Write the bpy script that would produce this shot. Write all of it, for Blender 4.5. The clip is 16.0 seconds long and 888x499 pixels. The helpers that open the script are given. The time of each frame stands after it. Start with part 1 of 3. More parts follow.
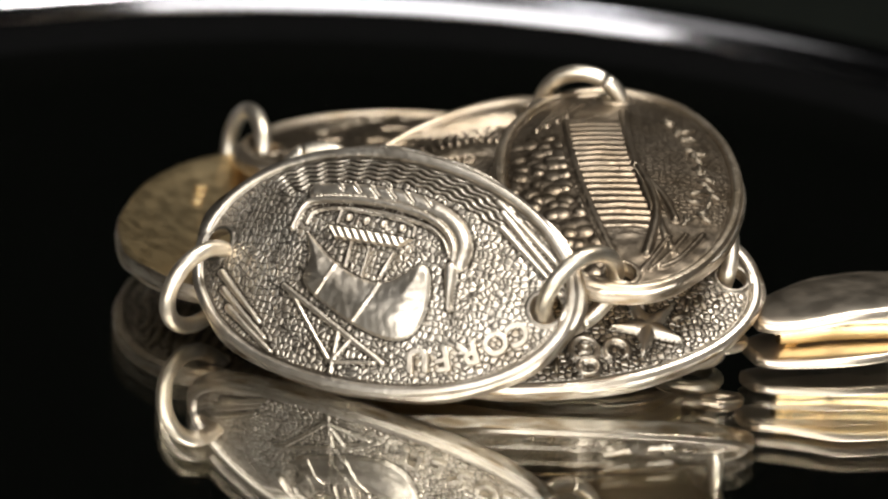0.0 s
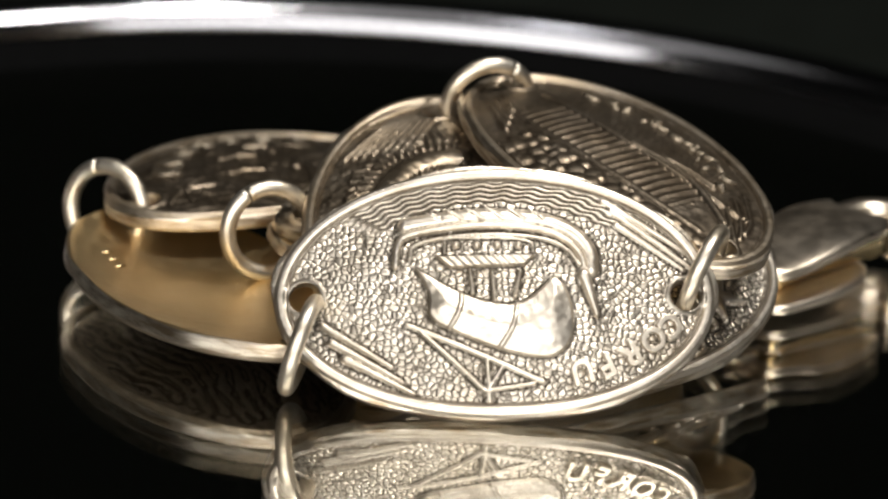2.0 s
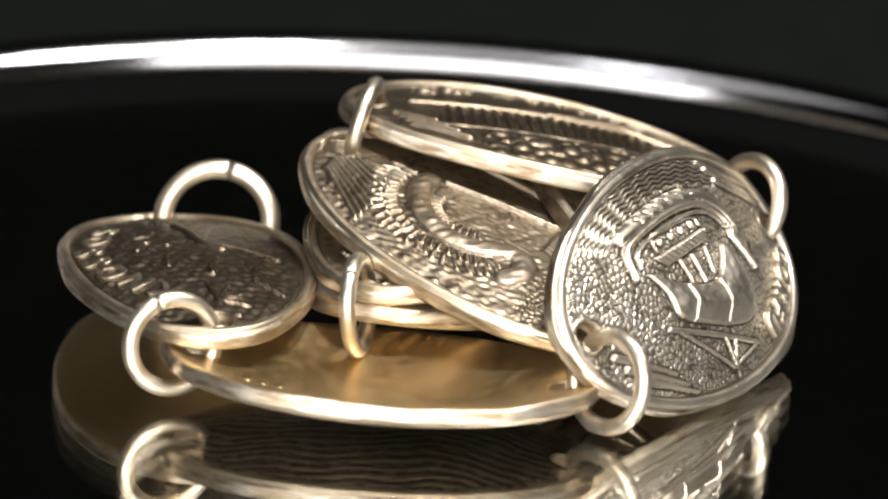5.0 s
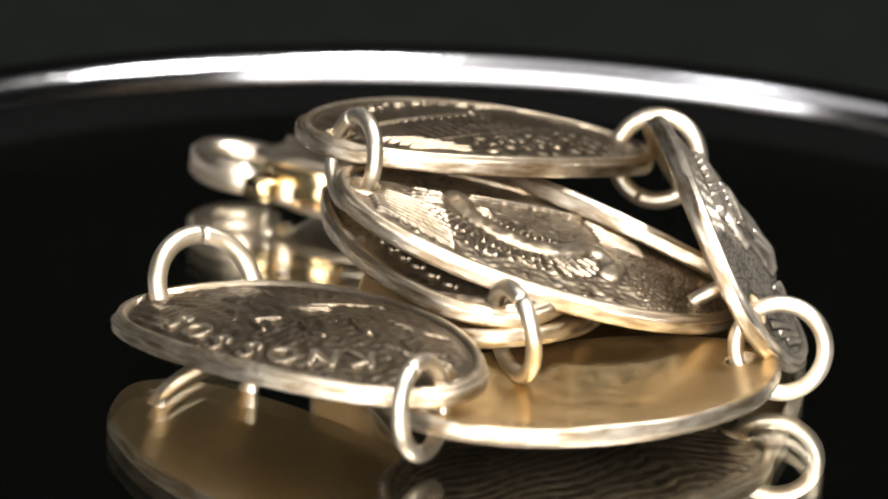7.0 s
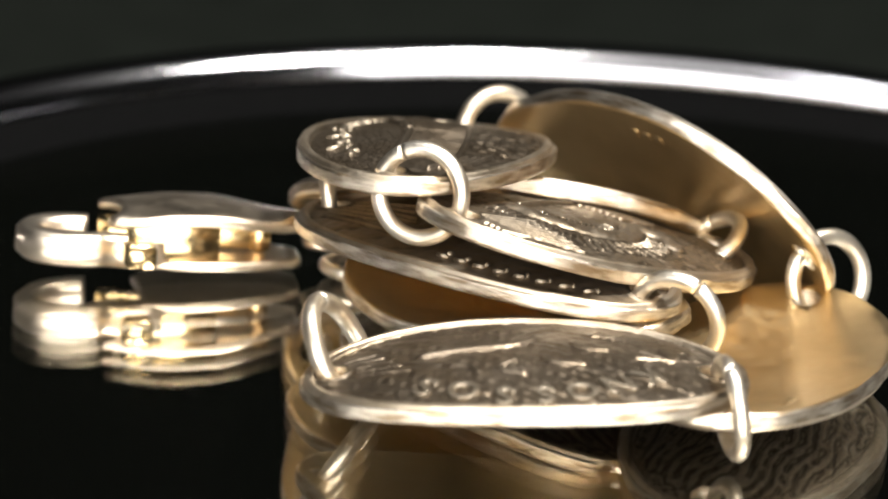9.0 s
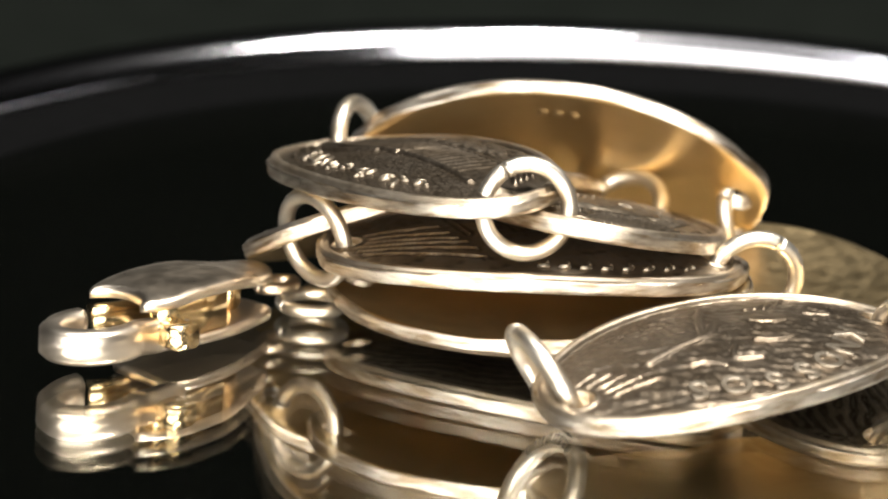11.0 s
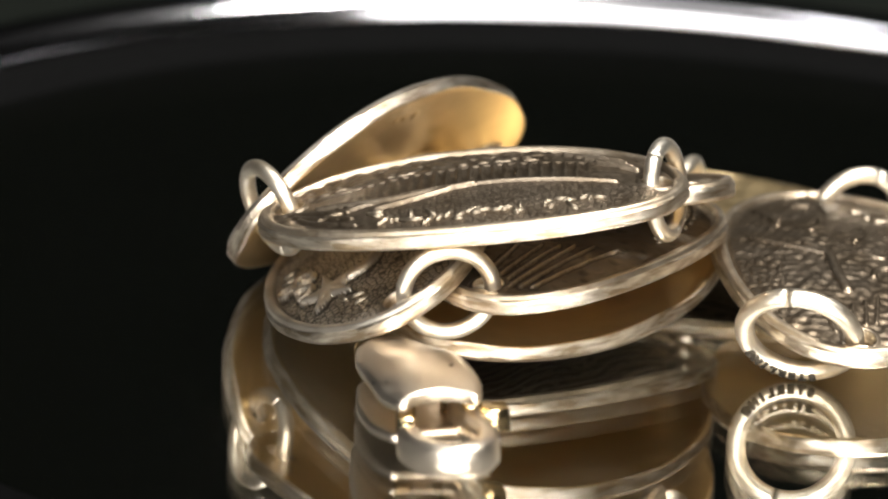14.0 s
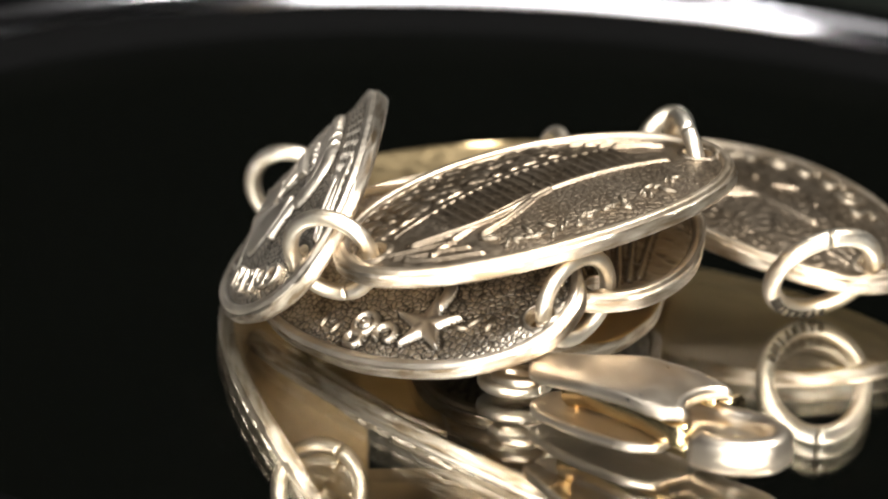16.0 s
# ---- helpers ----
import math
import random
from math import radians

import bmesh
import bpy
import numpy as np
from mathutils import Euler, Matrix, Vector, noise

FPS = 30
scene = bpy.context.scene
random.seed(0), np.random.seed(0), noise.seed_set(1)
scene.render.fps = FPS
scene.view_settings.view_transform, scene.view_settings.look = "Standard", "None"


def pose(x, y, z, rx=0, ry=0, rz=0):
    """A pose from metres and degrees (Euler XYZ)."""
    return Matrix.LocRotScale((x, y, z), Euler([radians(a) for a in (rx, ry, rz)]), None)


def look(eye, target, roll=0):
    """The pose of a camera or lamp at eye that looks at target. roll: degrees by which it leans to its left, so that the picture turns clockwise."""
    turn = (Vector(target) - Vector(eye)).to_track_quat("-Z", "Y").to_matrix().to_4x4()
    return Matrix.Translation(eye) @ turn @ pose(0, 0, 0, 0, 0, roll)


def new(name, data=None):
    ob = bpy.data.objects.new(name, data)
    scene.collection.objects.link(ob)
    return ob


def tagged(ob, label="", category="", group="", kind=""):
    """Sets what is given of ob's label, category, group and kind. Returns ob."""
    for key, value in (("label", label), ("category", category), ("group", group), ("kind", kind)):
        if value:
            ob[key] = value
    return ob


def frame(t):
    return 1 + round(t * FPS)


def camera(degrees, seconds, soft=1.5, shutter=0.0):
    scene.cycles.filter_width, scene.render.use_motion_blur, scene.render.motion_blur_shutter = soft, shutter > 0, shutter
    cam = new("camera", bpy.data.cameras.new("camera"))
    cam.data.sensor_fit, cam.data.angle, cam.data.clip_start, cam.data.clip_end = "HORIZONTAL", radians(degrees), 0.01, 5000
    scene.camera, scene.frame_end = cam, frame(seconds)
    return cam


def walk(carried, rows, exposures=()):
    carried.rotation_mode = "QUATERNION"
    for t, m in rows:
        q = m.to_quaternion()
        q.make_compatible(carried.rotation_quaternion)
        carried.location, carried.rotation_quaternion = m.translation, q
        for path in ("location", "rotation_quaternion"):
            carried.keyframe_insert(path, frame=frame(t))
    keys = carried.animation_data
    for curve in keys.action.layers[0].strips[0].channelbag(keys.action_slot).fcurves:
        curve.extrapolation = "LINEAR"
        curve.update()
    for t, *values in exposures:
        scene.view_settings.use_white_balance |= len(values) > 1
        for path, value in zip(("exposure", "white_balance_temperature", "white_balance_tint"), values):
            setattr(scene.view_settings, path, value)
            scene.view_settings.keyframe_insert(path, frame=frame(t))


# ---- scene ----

MM = 0.001

# ---- camera: stands still on a tripod, the turntable turns before it ----
cam = camera(7.70, 16.0, soft=2.1)
EYE = Vector((0.0, -298.03, 105.32)) * MM
YAW, PITCH, ROLL = radians(0.627), radians(-18.832), 3.231
AHEAD = Vector((-math.sin(YAW) * math.cos(PITCH), math.cos(YAW) * math.cos(PITCH), math.sin(PITCH)))
STAND = look(EYE, EYE + AHEAD, ROLL)
cam.data.dof.use_dof = True
cam.data.dof.focus_distance, cam.data.dof.aperture_fstop = 0.308, 50.0
# the camera opens up a little as the dark backs come round
EXPOSED = [(0.0, 0.08), (1.0, -0.16), (2.5, -0.18), (4.5, 0.40), (7.0, 0.88), (12.0, 1.10), (16.0, 1.10)]
walk(cam, [(0.0, STAND), (16.0, STAND)], EXPOSED)

# ---- light: a dark room, lamps above and beside the camera ----
world = bpy.data.worlds.new("dark_room")
scene.world = world
world.use_nodes = True
world.node_tree.nodes["Background"].inputs[0].default_value = (0.55, 0.62, 0.75, 1)
world.node_tree.nodes["Background"].inputs[1].default_value = 0.012


def lamp(name, eye, target, w, h, radiance, color):
    data = bpy.data.lights.new(name, "AREA")
    data.shape, data.size, data.size_y, data.color = "RECTANGLE", w * MM, h * MM, color
    data.energy = radiance * math.pi * w * h * MM * MM
    ob = new(name, data)
    ob.matrix_world = look(Vector(eye) * MM, Vector(target) * MM)
    return ob


# added soft fill from above, not a known lamp; the other four follow
lamp("fill_overhead", (0, -60, 430), (0, 0, 0), 480, 260, 0.7, (1.0, 0.98, 0.945))
lamp("lamp_front", (0, -620, 260), (0, 0, 3), 900, 440, 5.4, (1.0, 0.98, 0.945))
lamp("bulb_east", (68, -20, 380), (0, 20, 0), 50, 46, 120.0, (1.0, 0.97, 0.92))
lamp("lamp_side", (165, -20, 370), (0, 20, 0), 90, 60, 46.0, (1.0, 0.97, 0.92))
lamp("bulb_west", (-86, -20, 375), (0, 20, 0), 42, 40, 14.0, (0.98, 0.98, 1.0))


# ---- materials ----
def nodes_of(name):
    mat = bpy.data.materials.new(name)
    mat.use_nodes = True
    nt = mat.node_tree
    return mat, nt, nt.nodes["Principled BSDF"]


def node(nt, kind, **values):
    n = nt.nodes.new(kind)
    for k, v in values.items():
        n.inputs[k].default_value = v
    return n


def metal(name, color, tarnish, rough, scale, bump=0.0, darken=None, streak=1.0):
    """Polished or tarnished metal: two scales of tarnish, brushed grain, a darker colour in low relief and between
    grains.
    """
    mat, nt, bsdf = nodes_of(name)
    link = nt.links.new
    co = nt.nodes.new("ShaderNodeTexCoord")
    mp = nt.nodes.new("ShaderNodeMapping")
    mp.inputs["Scale"].default_value = (1, 1, streak)
    link(co.outputs["Object"], mp.inputs["Vector"])
    big = node(nt, "ShaderNodeTexNoise", Scale=scale, Detail=4.0)
    fine = node(nt, "ShaderNodeTexNoise", Scale=scale * 9, Detail=3.0)
    link(mp.outputs["Vector"], big.inputs["Vector"])
    link(mp.outputs["Vector"], fine.inputs["Vector"])
    ramp = nt.nodes.new("ShaderNodeValToRGB")
    ramp.color_ramp.elements[0].position, ramp.color_ramp.elements[1].position = 0.36, 0.66
    ramp.color_ramp.elements[0].color, ramp.color_ramp.elements[1].color = (*tarnish, 1), (*color, 1)
    link(big.outputs["Fac"], ramp.inputs["Fac"])
    out = ramp.outputs["Color"]
    if darken:
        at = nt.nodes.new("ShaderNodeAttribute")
        at.attribute_name = "darken"
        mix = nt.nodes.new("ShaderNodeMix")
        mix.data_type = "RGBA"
        mix.inputs[7].default_value = (*darken, 1)
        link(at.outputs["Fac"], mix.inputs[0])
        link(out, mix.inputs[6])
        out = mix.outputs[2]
    height = fine.outputs["Fac"]
    if darken:
        st = nt.nodes.new("ShaderNodeAttribute")
        st.attribute_name = "struck"
        vo = node(nt, "ShaderNodeTexVoronoi", Scale=3250.0, Randomness=0.75)
        vo.feature = "DISTANCE_TO_EDGE"
        link(co.outputs["Object"], vo.inputs["Vector"])
        gap = node(nt, "ShaderNodeMapRange")
        gap.inputs["From Min"].default_value, gap.inputs["From Max"].default_value = 0.02, 0.15
        gap.inputs["To Min"].default_value, gap.inputs["To Max"].default_value = 0.9, 0.0
        link(vo.outputs["Distance"], gap.inputs["Value"])
        mul = nt.nodes.new("ShaderNodeMath")
        mul.operation = "MULTIPLY"
        link(gap.outputs["Result"], mul.inputs[0])
        link(st.outputs["Fac"], mul.inputs[1])
        mix2 = nt.nodes.new("ShaderNodeMix")
        mix2.data_type = "RGBA"
        mix2.inputs[7].default_value = (*darken, 1)
        link(mul.outputs[0], mix2.inputs[0])
        link(out, mix2.inputs[6])
        out = mix2.outputs[2]
        sq = nt.nodes.new("ShaderNodeMath")
        sq.operation = "POWER"
        sq.inputs[1].default_value = 0.6
        link(vo.outputs["Distance"], sq.inputs[0])
        dent = nt.nodes.new("ShaderNodeMath")
        dent.operation = "MULTIPLY"
        link(sq.outputs[0], dent.inputs[0])
        link(st.outputs["Fac"], dent.inputs[1])
        low = nt.nodes.new("ShaderNodeMath")
        low.operation = "MULTIPLY_ADD"
        low.inputs[1].default_value = 1.7
        link(dent.outputs[0], low.inputs[0])
        soft_grain = nt.nodes.new("ShaderNodeMath")
        soft_grain.operation = "MULTIPLY"
        soft_grain.inputs[1].default_value = 0.3
        link(fine.outputs["Fac"], soft_grain.inputs[0])
        link(soft_grain.outputs[0], low.inputs[2])
        height = low.outputs[0]
    link(out, bsdf.inputs["Base Color"])
    bsdf.inputs["Metallic"].default_value = 1.0
    mr = node(nt, "ShaderNodeMapRange")
    mr.inputs["To Min"].default_value, mr.inputs["To Max"].default_value = rough * 0.7, rough * 1.45
    link(fine.outputs["Fac"], mr.inputs["Value"])
    link(mr.outputs["Result"], bsdf.inputs["Roughness"])
    if bump:
        b = node(nt, "ShaderNodeBump", Strength=bump, Distance=0.00006)
        link(height, b.inputs["Height"])
        link(b.outputs["Normal"], bsdf.inputs["Normal"])
    return mat


SILVER = metal("antique_silver", (0.56, 0.475, 0.37), (0.40, 0.32, 0.225), 0.38, 420, 0.6, darken=(0.08, 0.058, 0.038))
BRIGHT = metal("bright_struck_silver", (0.72, 0.65, 0.555), (0.52, 0.455, 0.37), 0.37, 420, 1.0, darken=(0.06, 0.048, 0.035))
WORN = metal("worn_relief_silver", (0.37, 0.315, 0.245), (0.22, 0.18, 0.13), 0.42, 700, 0.3)
EDGE = metal("worn_silver_edge", (0.86, 0.785, 0.665), (0.36, 0.27, 0.175), 0.30, 620, 0.6, streak=5.0)
BRASS = metal("gilt_back", (0.74, 0.57, 0.32), (0.59, 0.44, 0.235), 0.32, 160, 0.03)
WIRE = metal("ring_wire", (0.84, 0.775, 0.665), (0.66, 0.56, 0.42), 0.36, 600, 0.06)
CLASP = metal("clasp_silver", (0.84, 0.75, 0.63), (0.72, 0.60, 0.46), 0.30, 90, 0.02)
GILT = metal("clasp_gilt", (0.86, 0.68, 0.38), (0.70, 0.50, 0.26), 0.2, 300, 0.1)
STRUCK = metal("struck_letter_oxide", (0.10, 0.085, 0.065), (0.05, 0.042, 0.033), 0.5, 700)


def plain(name, color, rough, metallic=0.0, scale=30, amount=0.25, gloss=0.5):
    mat, nt, bsdf = nodes_of(name)
    tex = node(nt, "ShaderNodeTexNoise", Scale=scale, Detail=5.0)
    ramp = nt.nodes.new("ShaderNodeValToRGB")
    ramp.color_ramp.elements[0].color = (*[c * (1 - amount) for c in color], 1)
    ramp.color_ramp.elements[1].color = (*[min(1, c * (1 + amount)) for c in color], 1)
    nt.links.new(tex.outputs["Fac"], ramp.inputs["Fac"])
    nt.links.new(ramp.outputs["Color"], bsdf.inputs["Base Color"])
    bsdf.inputs["Roughness"].default_value, bsdf.inputs["Metallic"].default_value = rough, metallic
    bsdf.inputs["Specular IOR Level"].default_value = gloss
    return mat


CHROME = plain("rim_metal", (0.39, 0.385, 0.405), 0.13, 1.0, 12, 0.12)
MIRROR = plain("black_mirror", (0.90, 0.88, 0.82), 0.035, 1.0, 40, 0.06)
def half_mirror(name):
    """Half-silvered glass: part of the light turns back at the top, part at the backing."""
    mat, nt, bsdf = nodes_of(name)
    bsdf.inputs["Metallic"].default_value, bsdf.inputs["Roughness"].default_value = 1.0, 0.012
    bsdf.inputs["Base Color"].default_value = (0.92, 0.91, 0.87, 1)
    clear = nt.nodes.new("ShaderNodeBsdfTransparent")
    mix = nt.nodes.new("ShaderNodeMixShader")
    dust = node(nt, "ShaderNodeTexNoise", Scale=60.0, Detail=4.0)
    mr = node(nt, "ShaderNodeMapRange")
    mr.inputs["To Min"].default_value, mr.inputs["To Max"].default_value = 0.50, 0.60
    nt.links.new(dust.outputs["Fac"], mr.inputs["Value"])
    nt.links.new(mr.outputs["Result"], mix.inputs[0])
    nt.links.new(clear.outputs[0], mix.inputs[1])
    nt.links.new(bsdf.outputs[0], mix.inputs[2])
    nt.links.new(mix.outputs[0], nt.nodes["Material Output"].inputs["Surface"])
    return mat


MIRROR_TOP = half_mirror("half_silvered_glass")
CLOTH = plain("black_velvet", (0.0065, 0.0075, 0.0063), 0.95, 0, 400, 0.4, 0.0)
BLACK = plain("black_plastic", (0.003, 0.003, 0.003), 0.6, 0, 80, 0.3, 0.0)


# ---- mesh helpers ----
def mesh_object(name, verts, faces, mats, parent=None, label="", face_mats=None, smooth=True, attr=None):
    me = bpy.data.meshes.new(name)
    me.from_pydata([tuple(v) for v in verts], [], faces)
    for m in mats:
        me.materials.append(m)
    if face_mats is not None:
        me.polygons.foreach_set("material_index", face_mats)
    if smooth:
        me.polygons.foreach_set("use_smooth", [True] * len(me.polygons))
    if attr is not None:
        a = me.attributes.new("darken", "FLOAT", "POINT")
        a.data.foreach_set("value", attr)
    me.update()
    ob = new(name, me)
    if parent:
        ob.parent = parent
    if label:
        ob["label"] = label
    return ob


def part(name, bm, material, parent, label="", smooth=True):
    me = bpy.data.meshes.new(name)
    bm.normal_update()
    bm.to_mesh(me)
    bm.free()
    me.materials.append(material)
    if smooth:
        me.polygons.foreach_set("use_smooth", [True] * len(me.polygons))
    ob = new(name, me)
    ob.parent = parent
    if label:
        ob["label"] = label
    return ob


def lathe(profile, n=192):
    """Turned body from (radius, height) pairs in mm."""
    verts, faces = [], []
    k = len(profile)
    for i in range(n):
        a = 2 * math.pi * i / n
        verts += [(r * math.cos(a) * MM, r * math.sin(a) * MM, z * MM) for r, z in profile]
    for i in range(n):
        for j in range(k - 1):
            a, b = i * k + j, ((i + 1) % n) * k + j
            faces.append((a, b, b + 1, a + 1))
    return verts, faces


def axes(x, z):
    """Turn whose columns are x, z cross x, z."""
    x, z = Vector(x).normalized(), Vector(z)
    z = (z - x * z.dot(x)).normalized()
    y = z.cross(x)
    return Matrix((x, y, z)).transposed()


# ---- relief: heights in mm over the plane of a medallion, x along its length ----
HALF_A, HALF_B = 10.14, 5.95


def step(v, lo, hi):
    t = np.clip((v - lo) / (hi - lo), 0, 1)
    return t * t * (3 - 2 * t)


def line(x, y, x0, y0, x1, y1, w, h, taper=0.0):
    """A raised rounded ridge from one point to another."""
    dx, dy = x1 - x0, y1 - y0
    t = np.clip(((x - x0) * dx + (y - y0) * dy) / (dx * dx + dy * dy), 0, 1)
    d = np.hypot(x - x0 - t * dx, y - y0 - t * dy)
    ww = w * (1 - taper * t)
    return h * np.sqrt(np.clip(1 - (d / ww) ** 2, 0, 1))


def path(x, y, pts, w, h):
    """A raised ridge along a smoothed line."""
    for _ in range(2):
        pts = [pts[0]] + [q for (ax, ay), (bx, by) in zip(pts, pts[1:]) for q in ((0.75 * ax + 0.25 * bx, 0.75 * ay + 0.25 * by), (0.25 * ax + 0.75 * bx, 0.25 * ay + 0.75 * by))] + [pts[-1]]
    out = 0 * x
    for (a, b), (c, d) in zip(pts, pts[1:]):
        out = np.maximum(out, line(x, y, a, b, c, d, w, h))
    return out


def rounded(pts, times=3):
    """Corner-cut closed outline."""
    for _ in range(times):
        pts = [q for (ax, ay), (bx, by) in zip(pts, pts[1:] + pts[:1]) for q in ((0.75 * ax + 0.25 * bx, 0.75 * ay + 0.25 * by), (0.25 * ax + 0.75 * bx, 0.25 * ay + 0.75 * by))]
    return pts


def inside(x, y, pts):
    """Signed distance to a closed outline, positive inside."""
    d = np.full(x.shape, 1e9)
    odd = np.zeros(x.shape, bool)
    for (ax, ay), (bx, by) in zip(pts, pts[1:] + pts[:1]):
        ex, ey = bx - ax, by - ay
        t = np.clip(((x - ax) * ex + (y - ay) * ey) / (ex * ex + ey * ey), 0, 1)
        d = np.minimum(d, np.hypot(x - ax - t * ex, y - ay - t * ey))
        cross = ((ay > y) != (by > y)) & (x < (bx - ax) * (y - ay) / (by - ay + 1e-12) + ax)
        odd ^= cross
    return np.where(odd, d, -d)


def pebbles(x, y, cell, h, seed):
    """Struck grain: small domes of uneven size on a jittered grid."""
    rng = np.random.default_rng(seed)
    off = rng.random((128, 128, 3))
    i, j = np.floor(x / cell).astype(int), np.floor(y / cell).astype(int)
    best = np.zeros(x.shape)
    for di in (-1, 0, 1):
        for dj in (-1, 0, 1):
            o = off[(i + di) % 128, (j + dj) % 128]
            px, py = (i + di + 0.15 + 0.7 * o[..., 0]) * cell, (j + dj + 0.15 + 0.7 * o[..., 1]) * cell
            r = cell * (0.42 + 0.28 * o[..., 2])
            best = np.maximum(best, np.sqrt(np.clip(1 - ((x - px) ** 2 + (y - py) ** 2) / r ** 2, 0, 1)))
    return h * best


def grain(x, y, scale, seed):
    """Smooth uneven field between -1 and 1."""
    rng = np.random.default_rng(seed)
    out = 0 * x
    for k in range(14):
        a, f, p = rng.random() * 6.283, scale * (0.5 + rng.random() * 1.5), rng.random() * 6.283
        out = out + np.sin((x * np.cos(a) + y * np.sin(a)) * f + p)
    return out / 5.0


def lip(x, y):
    """Raised border along the edge."""
    r = np.hypot(x / HALF_A, y / HALF_B)
    d = np.hypot(x, y) * (1 - r) / np.maximum(r, 1e-6)
    return 0.34 * np.sqrt(np.clip(1 - (np.clip(d - 0.30, 0, 1) / 0.30) ** 2, 0, 1)) * (1 - 0.6 * (1 - step(d, 0.0, 0.16)))


def waves(x, y, ang0, ang1, r0, r1, n, h, seed):
    r, a = np.hypot(x / HALF_A, y / HALF_B), np.degrees(np.arctan2(y / HALF_B, x / HALF_A))
    k = (r - r0) / (r1 - r0) * n + 0.24 * np.sin(np.radians(a) * 44 + 0.5 * np.floor((r - r0) / (r1 - r0) * n)) + 0.1 * grain(x, y, 2.0, seed)
    m = step(r, r0, r0 + 0.02) * (1 - step(r, r1 - 0.02, r1)) * step(a, ang0, ang0 + 8) * (1 - step(a, ang1 - 8, ang1))
    return m * h * (0.5 + 0.5 * np.cos(k * 2 * np.pi)), m


def over(base, *shapes, struck=0.0):
    """Raised shapes on a ground: height, and where the ground is struck with grain."""
    bare = np.ones(base.shape) * struck
    for s in shapes:
        base = np.where(s > 0.015, np.maximum(s, base * 0.25), base)
        bare = np.where(s > 0.015, 0.0, bare)
    return base, bare


def relief_boat(x, y):
    base = 0.065 + 0.012 * grain(x, y, 3, 3)
    w, m = waves(x, y, 38, 142, 0.70, 0.93, 6, 0.17, 5)
    base = base * (1 - m) + w
    leaves = np.maximum.reduce([line(x, y, *q, 0.20, 0.26, 0.5) for q in ((-8.0, -1.4, -4.9, -3.5), (-7.6, -2.2, -4.4, -4.2), (-7.0, -3.0, -3.9, -4.75), (5.4, 3.9, 9.2, 1.2), (5.6, 3.2, 8.7, 1.2), (5.0, 4.4, 9.2, 1.8))])
    x = (x - 0.5) / 0.94
    hull = path(x, y, [(-5.45, 1.2), (-5.35, 2.2), (-4.9, 2.75), (-1.2, 3.15), (1.6, 2.95), (2.9, 2.45), (3.6, 1.7), (3.75, 1.1)], 0.20, 0.38)
    hull2 = path(x, y, [(-4.9, 3.15), (-1.2, 3.6), (1.9, 3.35), (3.4, 2.7), (4.1, 1.8), (4.05, 1.0)], 0.42, 0.42)
    planks = np.maximum.reduce([line(x, y, -4 + 1.0 * k, 3.9, -3.2 + 1.0 * k, 3.35, 0.09, 0.42) for k in range(6)])
    inner = path(x, y, [(-4.75, 1.5), (-4.6, 2.3), (-1.3, 2.68), (1.8, 2.5), (2.9, 2.0), (3.5, 1.2)], 0.10, 0.28)
    box = inside(x, y, [(-3.65, 1.63), (1.5, 1.7), (0.8, 1.05), (-2.8, 0.93)])
    box = np.where(box > 0, 0.36 * step(box, 0, 0.12) + 0.05 * np.cos((x + y) * 14), 0)
    fr = np.maximum.reduce([path(x, y, [(-3.05, 2.5), (1.2, 2.45), (1.25, 1.85)], 0.07, 0.2), line(x, y, -3.05, 2.5, -3.05, 1.8, 0.07, 0.2)])
    beads = np.maximum.reduce([np.where(np.hypot(x - bx, y - by) < 0.2, 0.3 * np.sqrt(np.clip(1 - ((x - bx) ** 2 + (y - by) ** 2) / 0.04, 0, 1)), 0) for bx, by in ((-2.5, 2.12), (-1.5, 2.1), (-0.5, 2.1), (0.55, 2.1))])
    posts = np.maximum.reduce([line(x, y, *q, 0.11, 0.25) for q in ((-1.85, 0.92, -1.75, -0.2), (-0.75, 0.82, -0.7, -0.6), (0.6, 0.84, 0.3, -0.35))])
    sail = inside(x, y, rounded([(-4.8, 1.35), (-3.85, 0.75), (-2.4, -0.1), (-0.8, -0.65), (0.6, -0.68), (1.5, 0.0), (2.25, 0.83), (2.95, 0.1), (3.25, -1.4), (3.05, -2.6), (2.05, -3.35), (-0.2, -3.0), (-2.65, -2.07), (-4.1, -1.3), (-3.8, -0.2)]))
    sail = np.where(sail > 0, 0.18 * step(sail, 0, 0.14) + 0.34 * step(sail, -0.35, 1.25) + 0.012 * grain(x, y, 7, 8), 0)
    seams = np.maximum(path(x, y, [(-2.25, -0.05), (-2.35, -1.0), (-2.95, -1.9)], 0.11, 0.09), path(x, y, [(0.4, -0.6), (0.25, -1.8), (-0.6, -2.9)], 0.11, 0.09))
    sail = np.where(sail > 0, sail + seams, 0)
    spars = np.maximum.reduce([line(x, y, -4.95, -1.6, 1.65, -4.3, 0.14, 0.22), line(x, y, -4.45, -1.8, -1.25, -4.65, 0.12, 0.2), line(x, y, -1.1, -3.3, -1.0, -5.3, 0.13, 0.22),
                               line(x, y, -0.3, -3.5, -1.1, -4.7, 0.10, 0.24), line(x, y, -0.9, -4.65, 1.2, -4.35, 0.10, 0.24)])
    oar = line(x, y, 3.75, 0.7, 4.3, -1.2, 0.36, 0.4, 0.6)
    return over(base, hull2, planks * (hull2 > 0), hull, inner, fr, beads, posts, box, sail, spars, oar, leaves, struck=1 - m)


